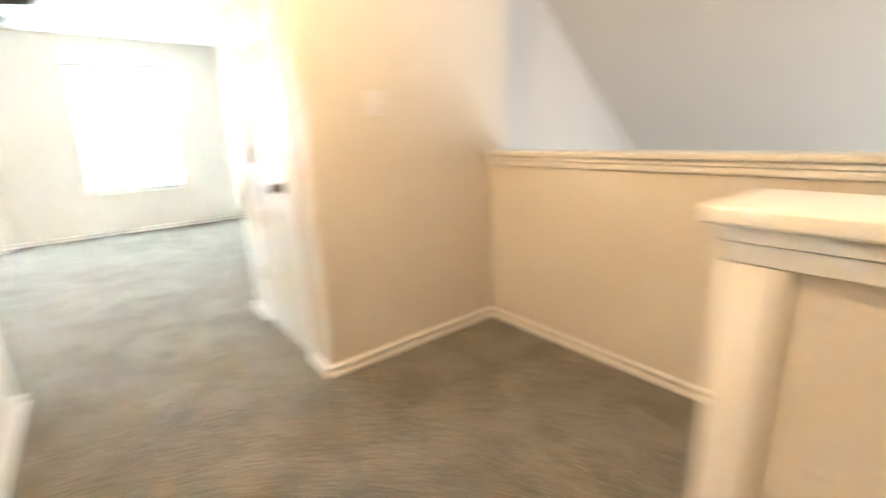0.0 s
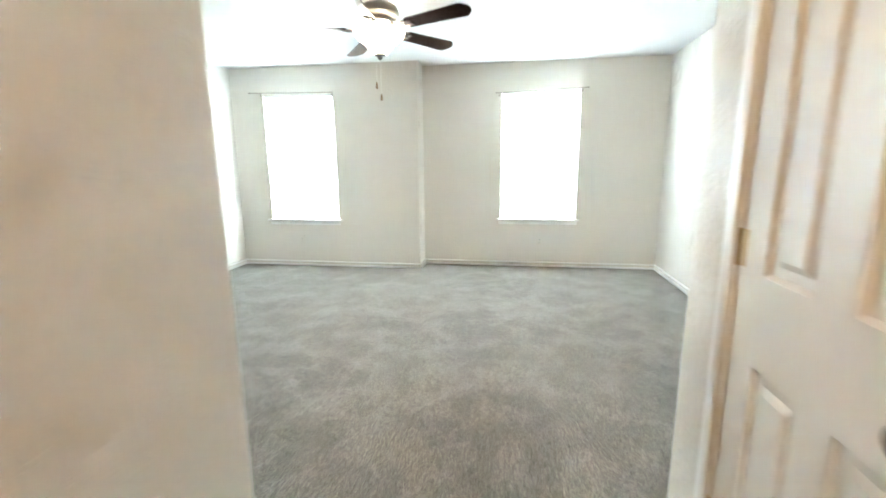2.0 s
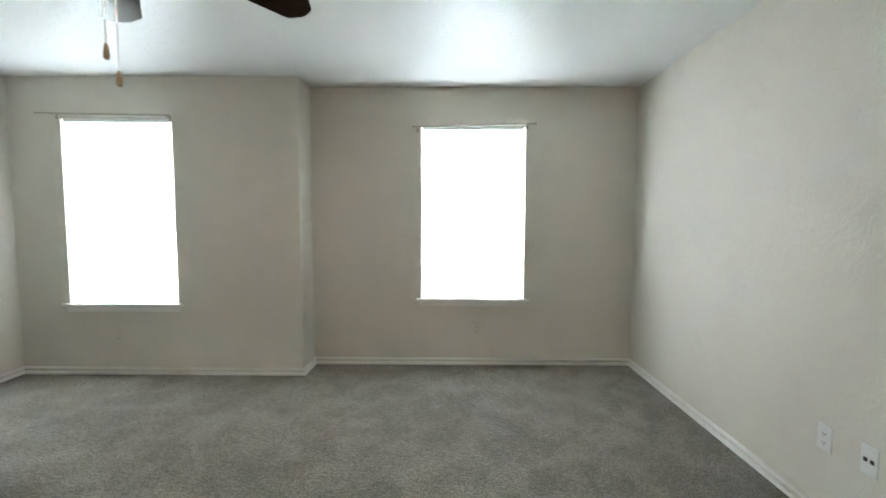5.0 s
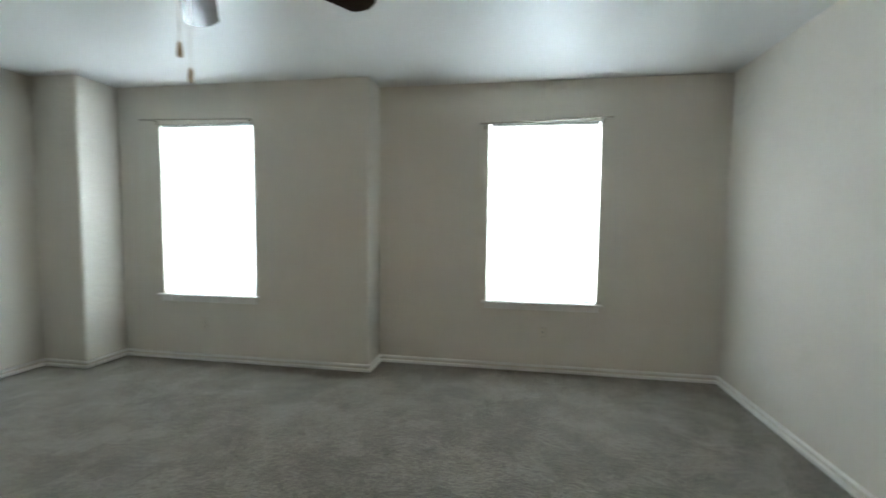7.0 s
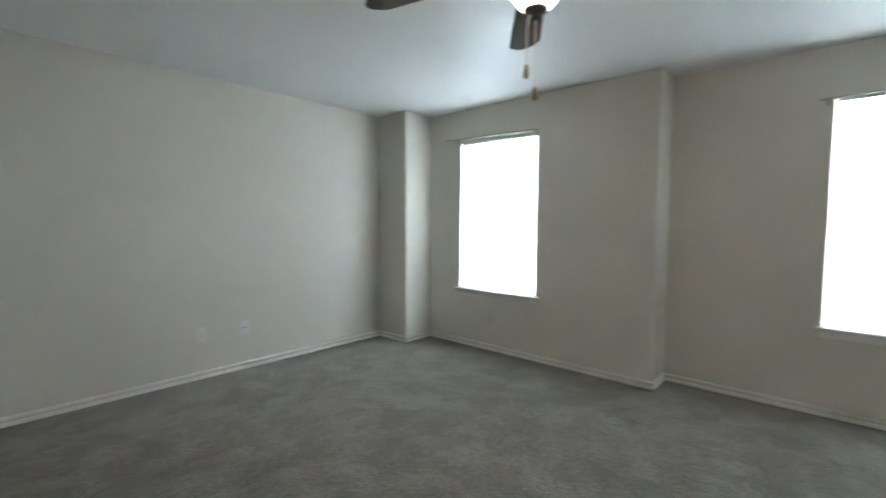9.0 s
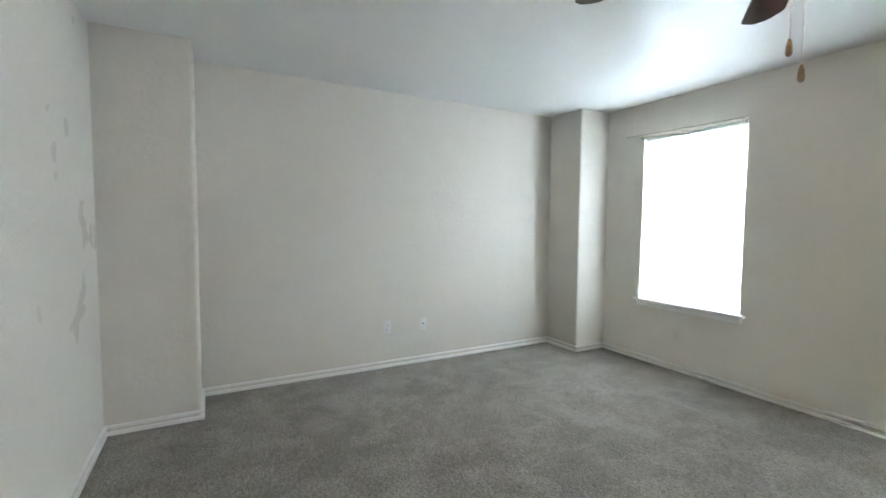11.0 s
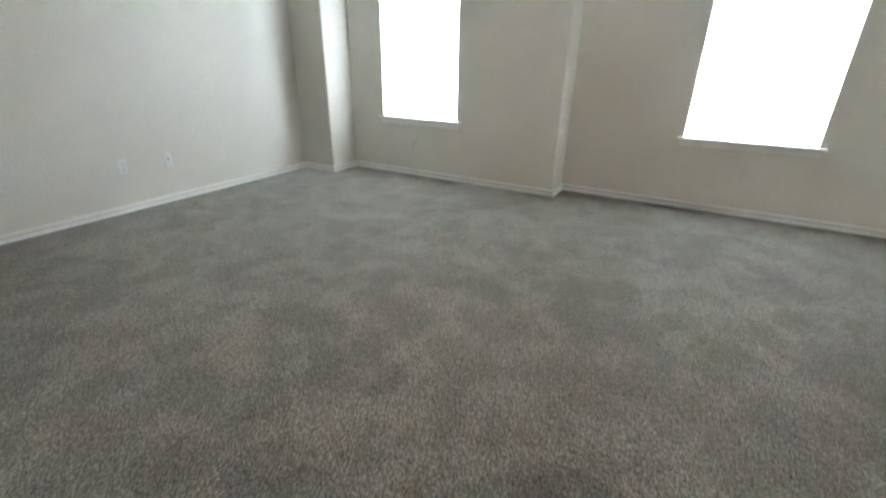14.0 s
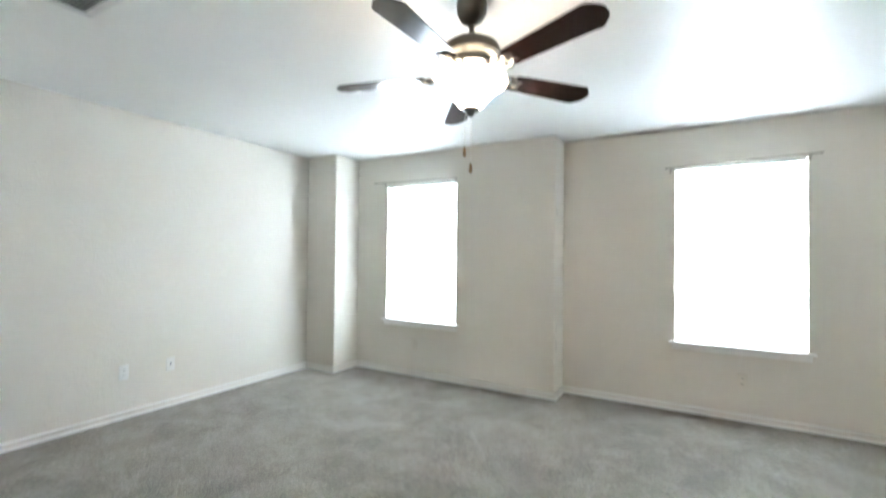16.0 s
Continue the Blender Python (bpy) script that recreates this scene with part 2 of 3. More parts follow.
def prism(bm, pts, z0, z1, round_at=None, radius=0.02):
    """An upright prism on a footprint; the corners named in round_at are bullnosed."""
    out = []
    n = len(pts)
    for i, p in enumerate(pts):
        p = Vector(p)
        if round_at and i in round_at:
            a, b = Vector(pts[i - 1]), Vector(pts[(i + 1) % n])
            u, w = (a - p).normalized(), (b - p).normalized()
            c = p + (u + w) * radius
            for k in range(7):
                ang = k / 6 * math.pi / 2
                out.append(c - w * radius * math.cos(ang) - u * radius * math.sin(ang))
        else:
            out.append(p)
    lo = [bm.verts.new((q.x, q.y, z0)) for q in out]
    hi = [bm.verts.new((q.x, q.y, z1)) for q in out]
    for i in range(len(out)):
        j = (i + 1) % len(out)
        bm.faces.new((lo[i], lo[j], hi[j], hi[i]))
    bm.faces.new(lo[::-1])
    bm.faces.new(hi)
    return bm


def lathe(bm, profile, segs=32, ripple=0.0, waves=0):
    rings = []
    for k, (r, z) in enumerate(profile):
        ring = []
        for i in range(segs):
            a = 2 * math.pi * i / segs
            rr = r * (1 + ripple * math.cos(waves * a) * min(1.0, k / len(profile)) ** 2)
            ring.append(bm.verts.new((rr * math.cos(a), rr * math.sin(a), z)))
        rings.append(ring)
    for a, b in zip(rings, rings[1:]):
        for i in range(segs):
            j = (i + 1) % segs
            bm.faces.new((a[i], a[j], b[j], b[i]))
    return bm, rings


def solid_lathe(profile, segs=32):
    bm, rings = lathe(bmesh.new(), profile, segs)
    bm.faces.new(rings[0][::-1])
    bm.faces.new(rings[-1])
    return bm


def tube(bm, pts, radius, segs=8):
    """A round bar along points."""
    prev = None
    pts = [Vector(p) for p in pts]
    for i, p in enumerate(pts):
        d = (pts[min(i + 1, len(pts) - 1)] - pts[max(i - 1, 0)]).normalized()
        s = d.orthogonal().normalized() if prev is None else (s - d * s.dot(d)).normalized()
        q = d.cross(s)
        ring = [bm.verts.new(p + (s * math.cos(2 * math.pi * k / segs) + q * math.sin(2 * math.pi * k / segs)) * radius) for k in range(segs)]
        if prev:
            for k in range(segs):
                bm.faces.new((prev[k], prev[(k + 1) % segs], ring[(k + 1) % segs], ring[k]))
        else:
            bm.faces.new(ring[::-1])
        prev = ring
    bm.faces.new(prev)
    return bm


# two strips: wall paint in the gap deepens the groove's line of shade
SHOE_PROFILE = [(0, 0), (0.021, 0), (0.021, 0.013), (0.018, 0.0185), (0.012, 0.021), (0, 0.0215)]
BEAD_PROFILE = [(0, 0.0415), (0.018, 0.0415), (0.019, 0.044), (0.019, 0.052), (0.014, 0.0575), (0.004, 0.060), (0, 0.060)]


def sweep(bm, path, profile, z=0.0):
    """A moulding along a plan path, its back on the path and its front to the path's left, with mitred corners."""
    pts = [Vector(p) for p in path]
    rows = []
    for i, p in enumerate(pts):
        dirs = []
        if i:
            dirs.append((p - pts[i - 1]).normalized())
        if i < len(pts) - 1:
            dirs.append((pts[i + 1] - p).normalized())
        ns = [Vector((-d.y, d.x)) for d in dirs]
        if len(ns) == 2:
            mt = (ns[0] + ns[1]).normalized()
            mt = mt / max(0.2, mt.dot(ns[0]))
        else:
            mt = ns[0]
        rows.append([bm.verts.new((p.x + mt.x * a, p.y + mt.y * a, z + b)) for a, b in profile])
    for r, q in zip(rows, rows[1:]):
        for k in range(len(profile)):
            j = (k + 1) % len(profile)
            bm.faces.new((r[k], q[k], q[j], r[j]))
    bm.faces.new(rows[0][::-1])
    bm.faces.new(rows[-1])
    return bm


# ---- the plan ----
CEIL = 2.44
XW, XE = -2.80, 2.83          # bedroom side walls
YL, YR = 0.140, 0.435         # the two window walls
YC, XC = -0.245, -2.365       # corner chase
XB, YB = -2.385, -3.585       # bump-out by the back wall
YS = -4.10                    # back wall
YJ = -3.620                   # front corner of the closet
XP, XQ = 0.463, 1.662         # passage walls
YH = -4.835                   # landing wall with the switches
XH = 2.772                    # far half wall
YEND = -8.6
WL = (-1.942, -1.035)
WR = (0.965, 1.872)
WZ0, WZ1 = 0.600, 2.107


# floors, ceilings, ground
b = bmesh.new()
box(b, -3.0, 3.0, -4.78, 0.8, -0.25, 0.0)
box(b, 0.3, 2.89, YEND, -4.78, -0.25, 0.0)
setting("floor", b, M_CARPET, "taupe cut-pile carpet with brushed vacuum marks", "carpet")
b = bmesh.new()
box(b, -3.0, 3.0, -4.78, 0.8, CEIL, CEIL + 0.15)
box(b, 0.3, 3.105, YEND, -4.78, CEIL, CEIL + 0.15)
setting("ceiling", b, M_CEIL, "white ceiling with knockdown texture", "ceiling")
# unseen ground, added so gaps between the slats don't go black
b = bmesh.new()
box(b, -600, 600, -600, 600, -3.4, -3.3)
setting("ground", b, M_GROUND, "unseen ground sheet added outside below the windows", "ground")


def window_wall(name, x0, x1, y, depth, op, right_return=None):
    b = bmesh.new()
    box(b, x0, op[0], y, y + depth, 0, CEIL)
    if right_return is None:
        box(b, op[1], x1, y, y + depth, 0, CEIL)
    else:
        prism(b, [(op[1], y), (x1, y), (x1, right_return), (op[1], right_return)], 0, CEIL, {1}, 0.02)
    box(b, op[0], op[1], y, y + depth, 0, WZ0 - 0.022)
    box(b, op[0], op[1], y, y + depth, WZ1, CEIL)
    setting(name, b, M_WALL, "beige painted drywall with window opening", "wall")


window_wall("wall_north_left", XC, 0.0, YL, 0.16, WL, 0.60)
window_wall("wall_north_right", 0.0, XE + 0.15, YR, 0.16, WR)
b = bmesh.new()
prism(b, [(XW - 0.15, YC), (XC, YC), (XC, YL + 0.3), (XW - 0.15, YL + 0.3)], 0, CEIL, {1}, 0.02)
setting("wall_chase", b, M_WALL, "beige boxed-in corner chase with rounded edge", "wall")
b = bmesh.new()
box(b, XW - 0.15, XW, YS - 0.12, YC, 0, CEIL)
setting("wall_west", b, M_WALL, "beige painted side wall", "wall")
b = bmesh.new()
prism(b, [(XW, YB), (XW, YS), (XB, YS), (XB, YB)], 0, CEIL, {3}, 0.02)
setting("wall_bump_out", b, M_WALL, "beige boxed-out wall with rounded edge", "wall")
b = bmesh.new()
box(b, XE, XE + 0.15, YH + 0.12, YR, 0, CEIL)
setting("wall_east", b, M_WALL, "beige painted side wall", "wall")
b = bmesh.new()
prism(b, [(XW, YS), (XW, YS - 0.12), (XP - 0.12, YS - 0.12), (XP - 0.12, YEND), (XP, YEND), (XP, YS)], 0, CEIL, {5}, 0.028)
setting("wall_passage_west", b, M_WALL, "beige painted wall with rounded end corner", "wall")

# closet box with the door opening
DY0, DY1, DZ = -4.580, -3.905, 2.045
b = bmesh.new()
prism(b, [(XQ, YJ), (XE, YJ), (XE, YJ - 0.12), (XQ + 0.12, YJ - 0.12), (XQ + 0.12, DY1), (XQ, DY1)], 0, CEIL, {0}, 0.02)
prism(b, [(XQ, DY0), (XQ + 0.12, DY0), (XQ + 0.12, YH + 0.12), (XH + 0.12, YH + 0.12), (XH + 0.12, YH), (XQ, YH)], 0, CEIL, {5}, 0.02)
box(b, XQ, XQ + 0.12, DY0, DY1, DZ, CEIL)
setting("wall_closet", b, M_WALL, "beige painted closet walls with rounded corners", "wall")

# landing: half walls, stairwell
b = bmesh.new()
box(b, XH, XH + 0.12, YEND, YH, -0.25, 0.985)
setting("half_wall_far", b, M_WALL, "beige half wall along the stairwell", "wall")
b = bmesh.new()
box(b, 1.615, 1.765, YEND, -6.492, 0, 0.985)
setting("half_wall_near", b, M_WALL, "beige half wall beside the stairs", "wall")
b = bmesh.new()
box(b, 0.3, 6.0, YEND - 0.12, YEND, -3.3, CEIL)
setting("wall_south", b, M_WALL, "plain beige wall closing the landing", "wall")
SLOPE = [(3.105, CEIL), (5.6, CEIL - 2.495 * 0.803)]
b = bmesh.new()
box(b, XH + 0.12, 6.0, -4.5, -4.38, -3.3, CEIL)
setting("wall_stairwell_north", b, M_STAIR, "pale painted stairwell wall", "wall")
b = bmesh.new()
box(b, 5.6, 5.72, YEND, -4.5, -3.2, 0.6)
setting("wall_stairwell_east", b, M_STAIR, "pale painted stairwell wall", "wall")
b = bmesh.new()
box(b, XH + 0.12, 6.0, YEND, -4.5, -3.29, -3.2)
setting("floor_stairwell", b, M_CARPET, "taupe carpet at the foot of the stairwell", "carpet")
b = bmesh.new()
(sx0, sz0), (sx1, sz1) = SLOPE
vs = [b.verts.new(c) for c in ((sx0, -4.5, sz0), (sx1, -4.5, sz1), (sx1, YEND, sz1), (sx0, YEND, sz0))]
vt = [b.verts.new((v.co.x, v.co.y, v.co.z + 0.12)) for v in vs]
b.faces.new(vs)
b.faces.new(vt[::-1])
for i in range(4):
    b.faces.new((vs[i], vs[(i + 1) % 4], vt[(i + 1) % 4], vt[i]))
setting("ceiling_stairwell", b, M_STAIR, "sloping pale stairwell ceiling", "ceiling")

# half-wall caps with bed moulding


def wall_cap(name, x0, x1, y0, y1, end_trim):
    b = bmesh.new()
    box(b, x0 - 0.035, x1 + 0.035, y0, y1 + (0.035 if end_trim else 0), 1.008, 1.036, 0.006, 3)
    box(b, x0 - 0.020, x1 + 0.020, y0, y1 + (0.020 if end_trim else 0), 0.985, 1.008, 0.005)
    box(b, x0 - 0.013, x0, y0, y1 + (0.013 if end_trim else 0), 0.955, 0.984, 0.004)
    box(b, x1, x1 + 0.013, y0, y1 + (0.013 if end_trim else 0), 0.955, 0.984, 0.004)
    if end_trim:
        box(b, x0 - 0.012, x1 + 0.012, y1 - 0.06, y1 + 0.012, 0.0, 0.954, 0.003)
    setting(name, b, M_TRIM, "off-white wooden half-wall cap with moulding", "trim")


wall_cap("trim_cap_far", XH, XH + 0.12, YEND, YH, False)
wall_cap("trim_cap_near", 1.615, 1.765, YEND, -6.492, True)

# baseboards
b = bmesh.new()
for profile in (SHOE_PROFILE, BEAD_PROFILE):
    sweep(b, [(XQ + 0.0, DY1 + 0.053), (XQ, YJ), (XE, YJ), (XE, YR), (0.0, YR), (0.0, YL), (XC, YL), (XC, YC), (XW, YC), (XW, YB), (XB, YB), (XB, YS), (XP, YS), (XP, YEND)], profile)
setting("baseboard", b, M_TRIM, "white stepped wooden baseboard round the bedroom", "baseboard")
b = bmesh.new()
for profile in (SHOE_PROFILE, BEAD_PROFILE):
    sweep(b, [(XH, YEND), (XH, YH), (XQ, YH), (XQ, DY0 - 0.053)], profile)
setting("baseboard_landing", b, M_TRIM, "white stepped wooden baseboard on the landing", "baseboard")


# ---- windows, blinds, rods ----
def window(name, op, y):
    cx = (op[0] + op[1]) / 2
    w = (op[1] - op[0]) / 2
    win = thing(name, pose(cx, y, WZ0), "white vinyl sash window with stool and apron", "window", "bedroom windows", "structure")
    h = WZ1 - WZ0
    b = bmesh.new()
    for x0, x1, z0, z1 in ((-w, -w + 0.04, 0, h), (w - 0.04, w, 0, h), (-w + 0.04, w - 0.04, 0, 0.04), (-w + 0.04, w - 0.04, h - 0.04, h), (-w + 0.04, w - 0.04, h / 2 - 0.02, h / 2 + 0.02)):
        box(b, x0, x1, 0.085, 0.135, z0, z1, 0.003)
    part("window_frame", b, M_VINYL, win)
    for z0, z1 in ((0.04, h / 2 - 0.02), (h / 2 + 0.02, h - 0.04)):
        b = bmesh.new()
        box(b, -w + 0.04, w - 0.04, 0.106, 0.110, z0, z1)
        g = part("pane", b, M_GLASS, win, "clear window glass")
        g.visible_shadow = False
    b = bmesh.new()
    box(b, -w - 0.045, w + 0.045, -0.042, -0.0005, -0.022, 0.0, 0.007, 3)
    box(b, -w, w, -0.004, 0.085, -0.021, -0.0005)
    part("window_sill", b, M_TRIM, win, "white painted stool with rounded nose")
    b = bmesh.new()
    box(b, -w - 0.020, w + 0.020, -0.013, -0.0005, -0.070, -0.0225, 0.004)
    box(b, -w - 0.020, w + 0.020, -0.020, -0.0005, -0.034, -0.0225, 0.003)
    part("apron", b, M_TRIM, win, "white painted apron moulding")
    return win


def slat_mesh(w):
    bm = bmesh.new()
    n = 5
    top, bot = [], []
    for i in range(n):
        u = i / (n - 1) - 0.5
        crown = 0.0022 * (1 - 4 * u * u)
        for lst, dz in ((top, 0.0004), (bot, -0.0004)):
            lst.append([bm.verts.new((x, u * 0.0255, crown + dz)) for x in (-w, w)])
    for lst in (top, bot):
        for a, c in zip(lst, lst[1:]):
            bm.faces.new((a[0], a[1], c[1], c[0]))
    for i in (0, n - 1):
        bm.faces.new((top[i][0], top[i][1], bot[i][1], bot[i][0]))
    return bm


def blind(op, y):
    cx, w, h = (op[0] + op[1]) / 2, (op[1] - op[0]) / 2 - 0.012, WZ1 - WZ0
    bl = thing("window_blind", pose(cx, y + 0.030, WZ0), "lowered white slatted mini blind, slats nearly closed", "blind", "bedroom blinds")
    b = bmesh.new()
    box(b, -w, w, -0.016, 0.020, h - 0.027, h - 0.002, 0.003)
    part("headrail", b, M_VINYL, bl, "white steel headrail")
    b = bmesh.new()
    box(b, -w, w, -0.012, 0.012, 0.004, 0.016, 0.003)
    part("bottom_rail", b, M_VINYL, bl)
    rnd = random.Random(7)
    first = None
    count = 66
    for i in range(count):
        z = 0.026 + i * (h - 0.066) / (count - 1)
        m = pose(0, 0, z, -85 + rnd.uniform(-1.5, 1.5), rnd.uniform(-0.12, 0.12), 0)
        if first is None:
            first = part("slat", slat_mesh(w), M_SLAT, bl, at=m)
        else:
            share("slat", first, bl, m)
    for x in (-w * 0.72, w * 0.72):
        b = bmesh.new()
        tube(b, [(x, -0.014, 0.012), (x, -0.014, h - 0.02)], 0.0009, 6)
        part("ladder_cord", b, M_VINYL, bl)
    b = bmesh.new()
    tube(b, [(-w + 0.10, -0.020, h - 0.03), (-w + 0.10, -0.024, h - 0.75)], 0.0035, 8)
    part("tilt_wand", b, M_VINYL, bl)


def curtain_rod(x0, z0, x1, z1, y, left_over, right_over):
    """A thin rod that hangs a little askew on two brackets."""
    r = thing("curtain_rod", pose((x0 + x1) / 2, y, (z0 + z1) / 2), "thin cream metal curtain rod hung slightly askew above the window", "curtain rod", "curtain rods")
    cx, cz = (x0 + x1) / 2, (z0 + z1) / 2
    b = bmesh.new()
    tube(b, [(x0 - cx, -0.055, z0 - cz), (0, -0.056, -0.002), (x1 - cx, -0.055, z1 - cz)], 0.0068, 10)
    part("rod", b, M_ROD, r)
    for x, z in ((x0, z0), (x1, z1)):
        s = 1 if x > cx else -1
        bm2 = solid_lathe([(0.0055, 0), (0.009, 0.003), (0.009, 0.016), (0.005, 0.022)], 12)
        part("end_cap", bm2, M_ROD, r, "small cream end cap", pose(x - cx, -0.055, z - cz, 0, 90 * s, 0))
    for x in (x0 + left_over, x1 - right_over):
        z = z0 + (z1 - z0) * (x - x0) / (x1 - x0)
        b = bmesh.new()
        box(b, x - cx - 0.010, x - cx + 0.010, -0.004, -0.0005, z - cz - 0.035, z - cz + 0.012, 0.001)
        box(b, x - cx - 0.006, x - cx + 0.006, -0.060, -0.004, z - cz - 0.012, z - cz - 0.007, 0.001)
        box(b, x - cx - 0.006, x - cx + 0.006, -0.0645, -0.0605, z - cz - 0.012, z - cz + 0.006, 0.001)
        part("bracket", b, M_ROD, r)


window("window_1", WL, YL)
window("window_2", WR, YR)
blind(WL, YL)
blind(WR, YR)
curtain_rod(-2.075, 2.140, -1.035, 2.118, YL, 0.11, 0.01)
curtain_rod(0.912, 2.092, 1.932, 2.119, YR, 0.02, 0.05)


# ---- closet door ----
def closet_door():
    w = DY1 - DY0 - 0.006
    d = thing("door_1", pose(XQ, DY1 - 0.003, 0.012), "closed white six-panel closet door with satin nickel knob", "door", "", "structure")
    hgt = DZ - 0.018
    cols = [(-0.105, -0.270), (-0.367, -0.513)]
    rows = [(0.200, 0.790), (1.000, 1.590), (1.700, 1.890)]
    b = bmesh.new()
    # stiles and rails
    box(b, 0.004, 0.036, -w, cols[1][1], 0, hgt)
    box(b, 0.004, 0.036, cols[1][0], cols[0][1], 0, hgt)
    box(b, 0.004, 0.036, cols[0][0], 0, 0, hgt)
    zs = [0] + [z for r in rows for z in r] + [hgt]
    for c in cols:
        for k in range(0, len(zs), 2):
            box(b, 0.004, 0.036, c[1], c[0], zs[k], zs[k + 1])
    part("door_leaf", b, M_DOOR, d)
    for c in cols:
        for r in rows:
            b = bmesh.new()
            y0, y1, z0, z1 = c[1], c[0], r[0], r[1]
            steps = [(0.0, 0.004), (0.009, 0.016), (0.020, 0.018), (0.030, 0.018), (0.046, 0.008)]
            prev = None
            for inset, dep in steps:
                ring = [b.verts.new((dep, yy, zz)) for yy, zz in ((y0 + inset, z0 + inset), (y1 - inset, z0 + inset), (y1 - inset, z1 - inset), (y0 + inset, z1 - inset))]
                if prev:
                    for i in range(4):
                        b.faces.new((prev[i], prev[(i + 1) % 4], ring[(i + 1) % 4], ring[i]))
                prev = ring
            b.faces.new(prev)
            back = [b.verts.new((0.034, yy, zz)) for yy, zz in ((y0, z0), (y1, z0), (y1, z1), (y0, z1))]
            b.verts.ensure_lookup_table()
            for i in range(4):
                b.faces.new((b.verts[i], b.verts[(i + 1) % 4], back[(i + 1) % 4], back[i]))
            b.faces.new(back)
            part("door_panel", b, M_DOOR, d)
    knob = part("door_handle", solid_lathe([(0.033, 0.0), (0.033, 0.006), (0.028, 0.010), (0.017, 0.014), (0.016, 0.026), (0.019, 0.034), (0.024, 0.044), (0.026, 0.055), (0.022, 0.066), (0.010, 0.070)], 28),
                M_BRONZE, d, "satin nickel round knob with rose", pose(0.004, -(DY1 - 0.003 + 4.467), 0.897, 0, -90, 0))
    for z in (0.32, 1.05, 1.80):
        b = bmesh.new()
        tube(b, [(-0.002, 0.001, z - 0.045), (-0.002, 0.001, z + 0.045)], 0.0055, 10)
        box(b, 0.0005, 0.003, -0.028, -0.001, z - 0.044, z + 0.044)
        part("hinge", b, M_BRASS, d, "painted-over brass hinge")


closet_door()
b = bmesh.new()
CW = 0.052
for y0, y1, z0, z1 in ((DY1, DY1 + CW, 0, DZ + CW), (DY0 - CW, DY0, 0, DZ + CW), (DY0, DY1, DZ, DZ + CW)):
    box(b, XQ - 0.016, XQ - 0.0005, y0, y1, z0, z1, 0.004)
for y0, y1 in ((DY1 - 0.002, DY1), (DY0, DY0 + 0.002)):
    box(b, XQ, XQ + 0.12, y0, y1, 0, DZ)
box(b, XQ + 0.045, XQ + 0.06, DY0, DY0 + 0.012, 0, DZ)
setting("trim_door_casing", b, M_TRIM, "white painted door casing", "door casing")


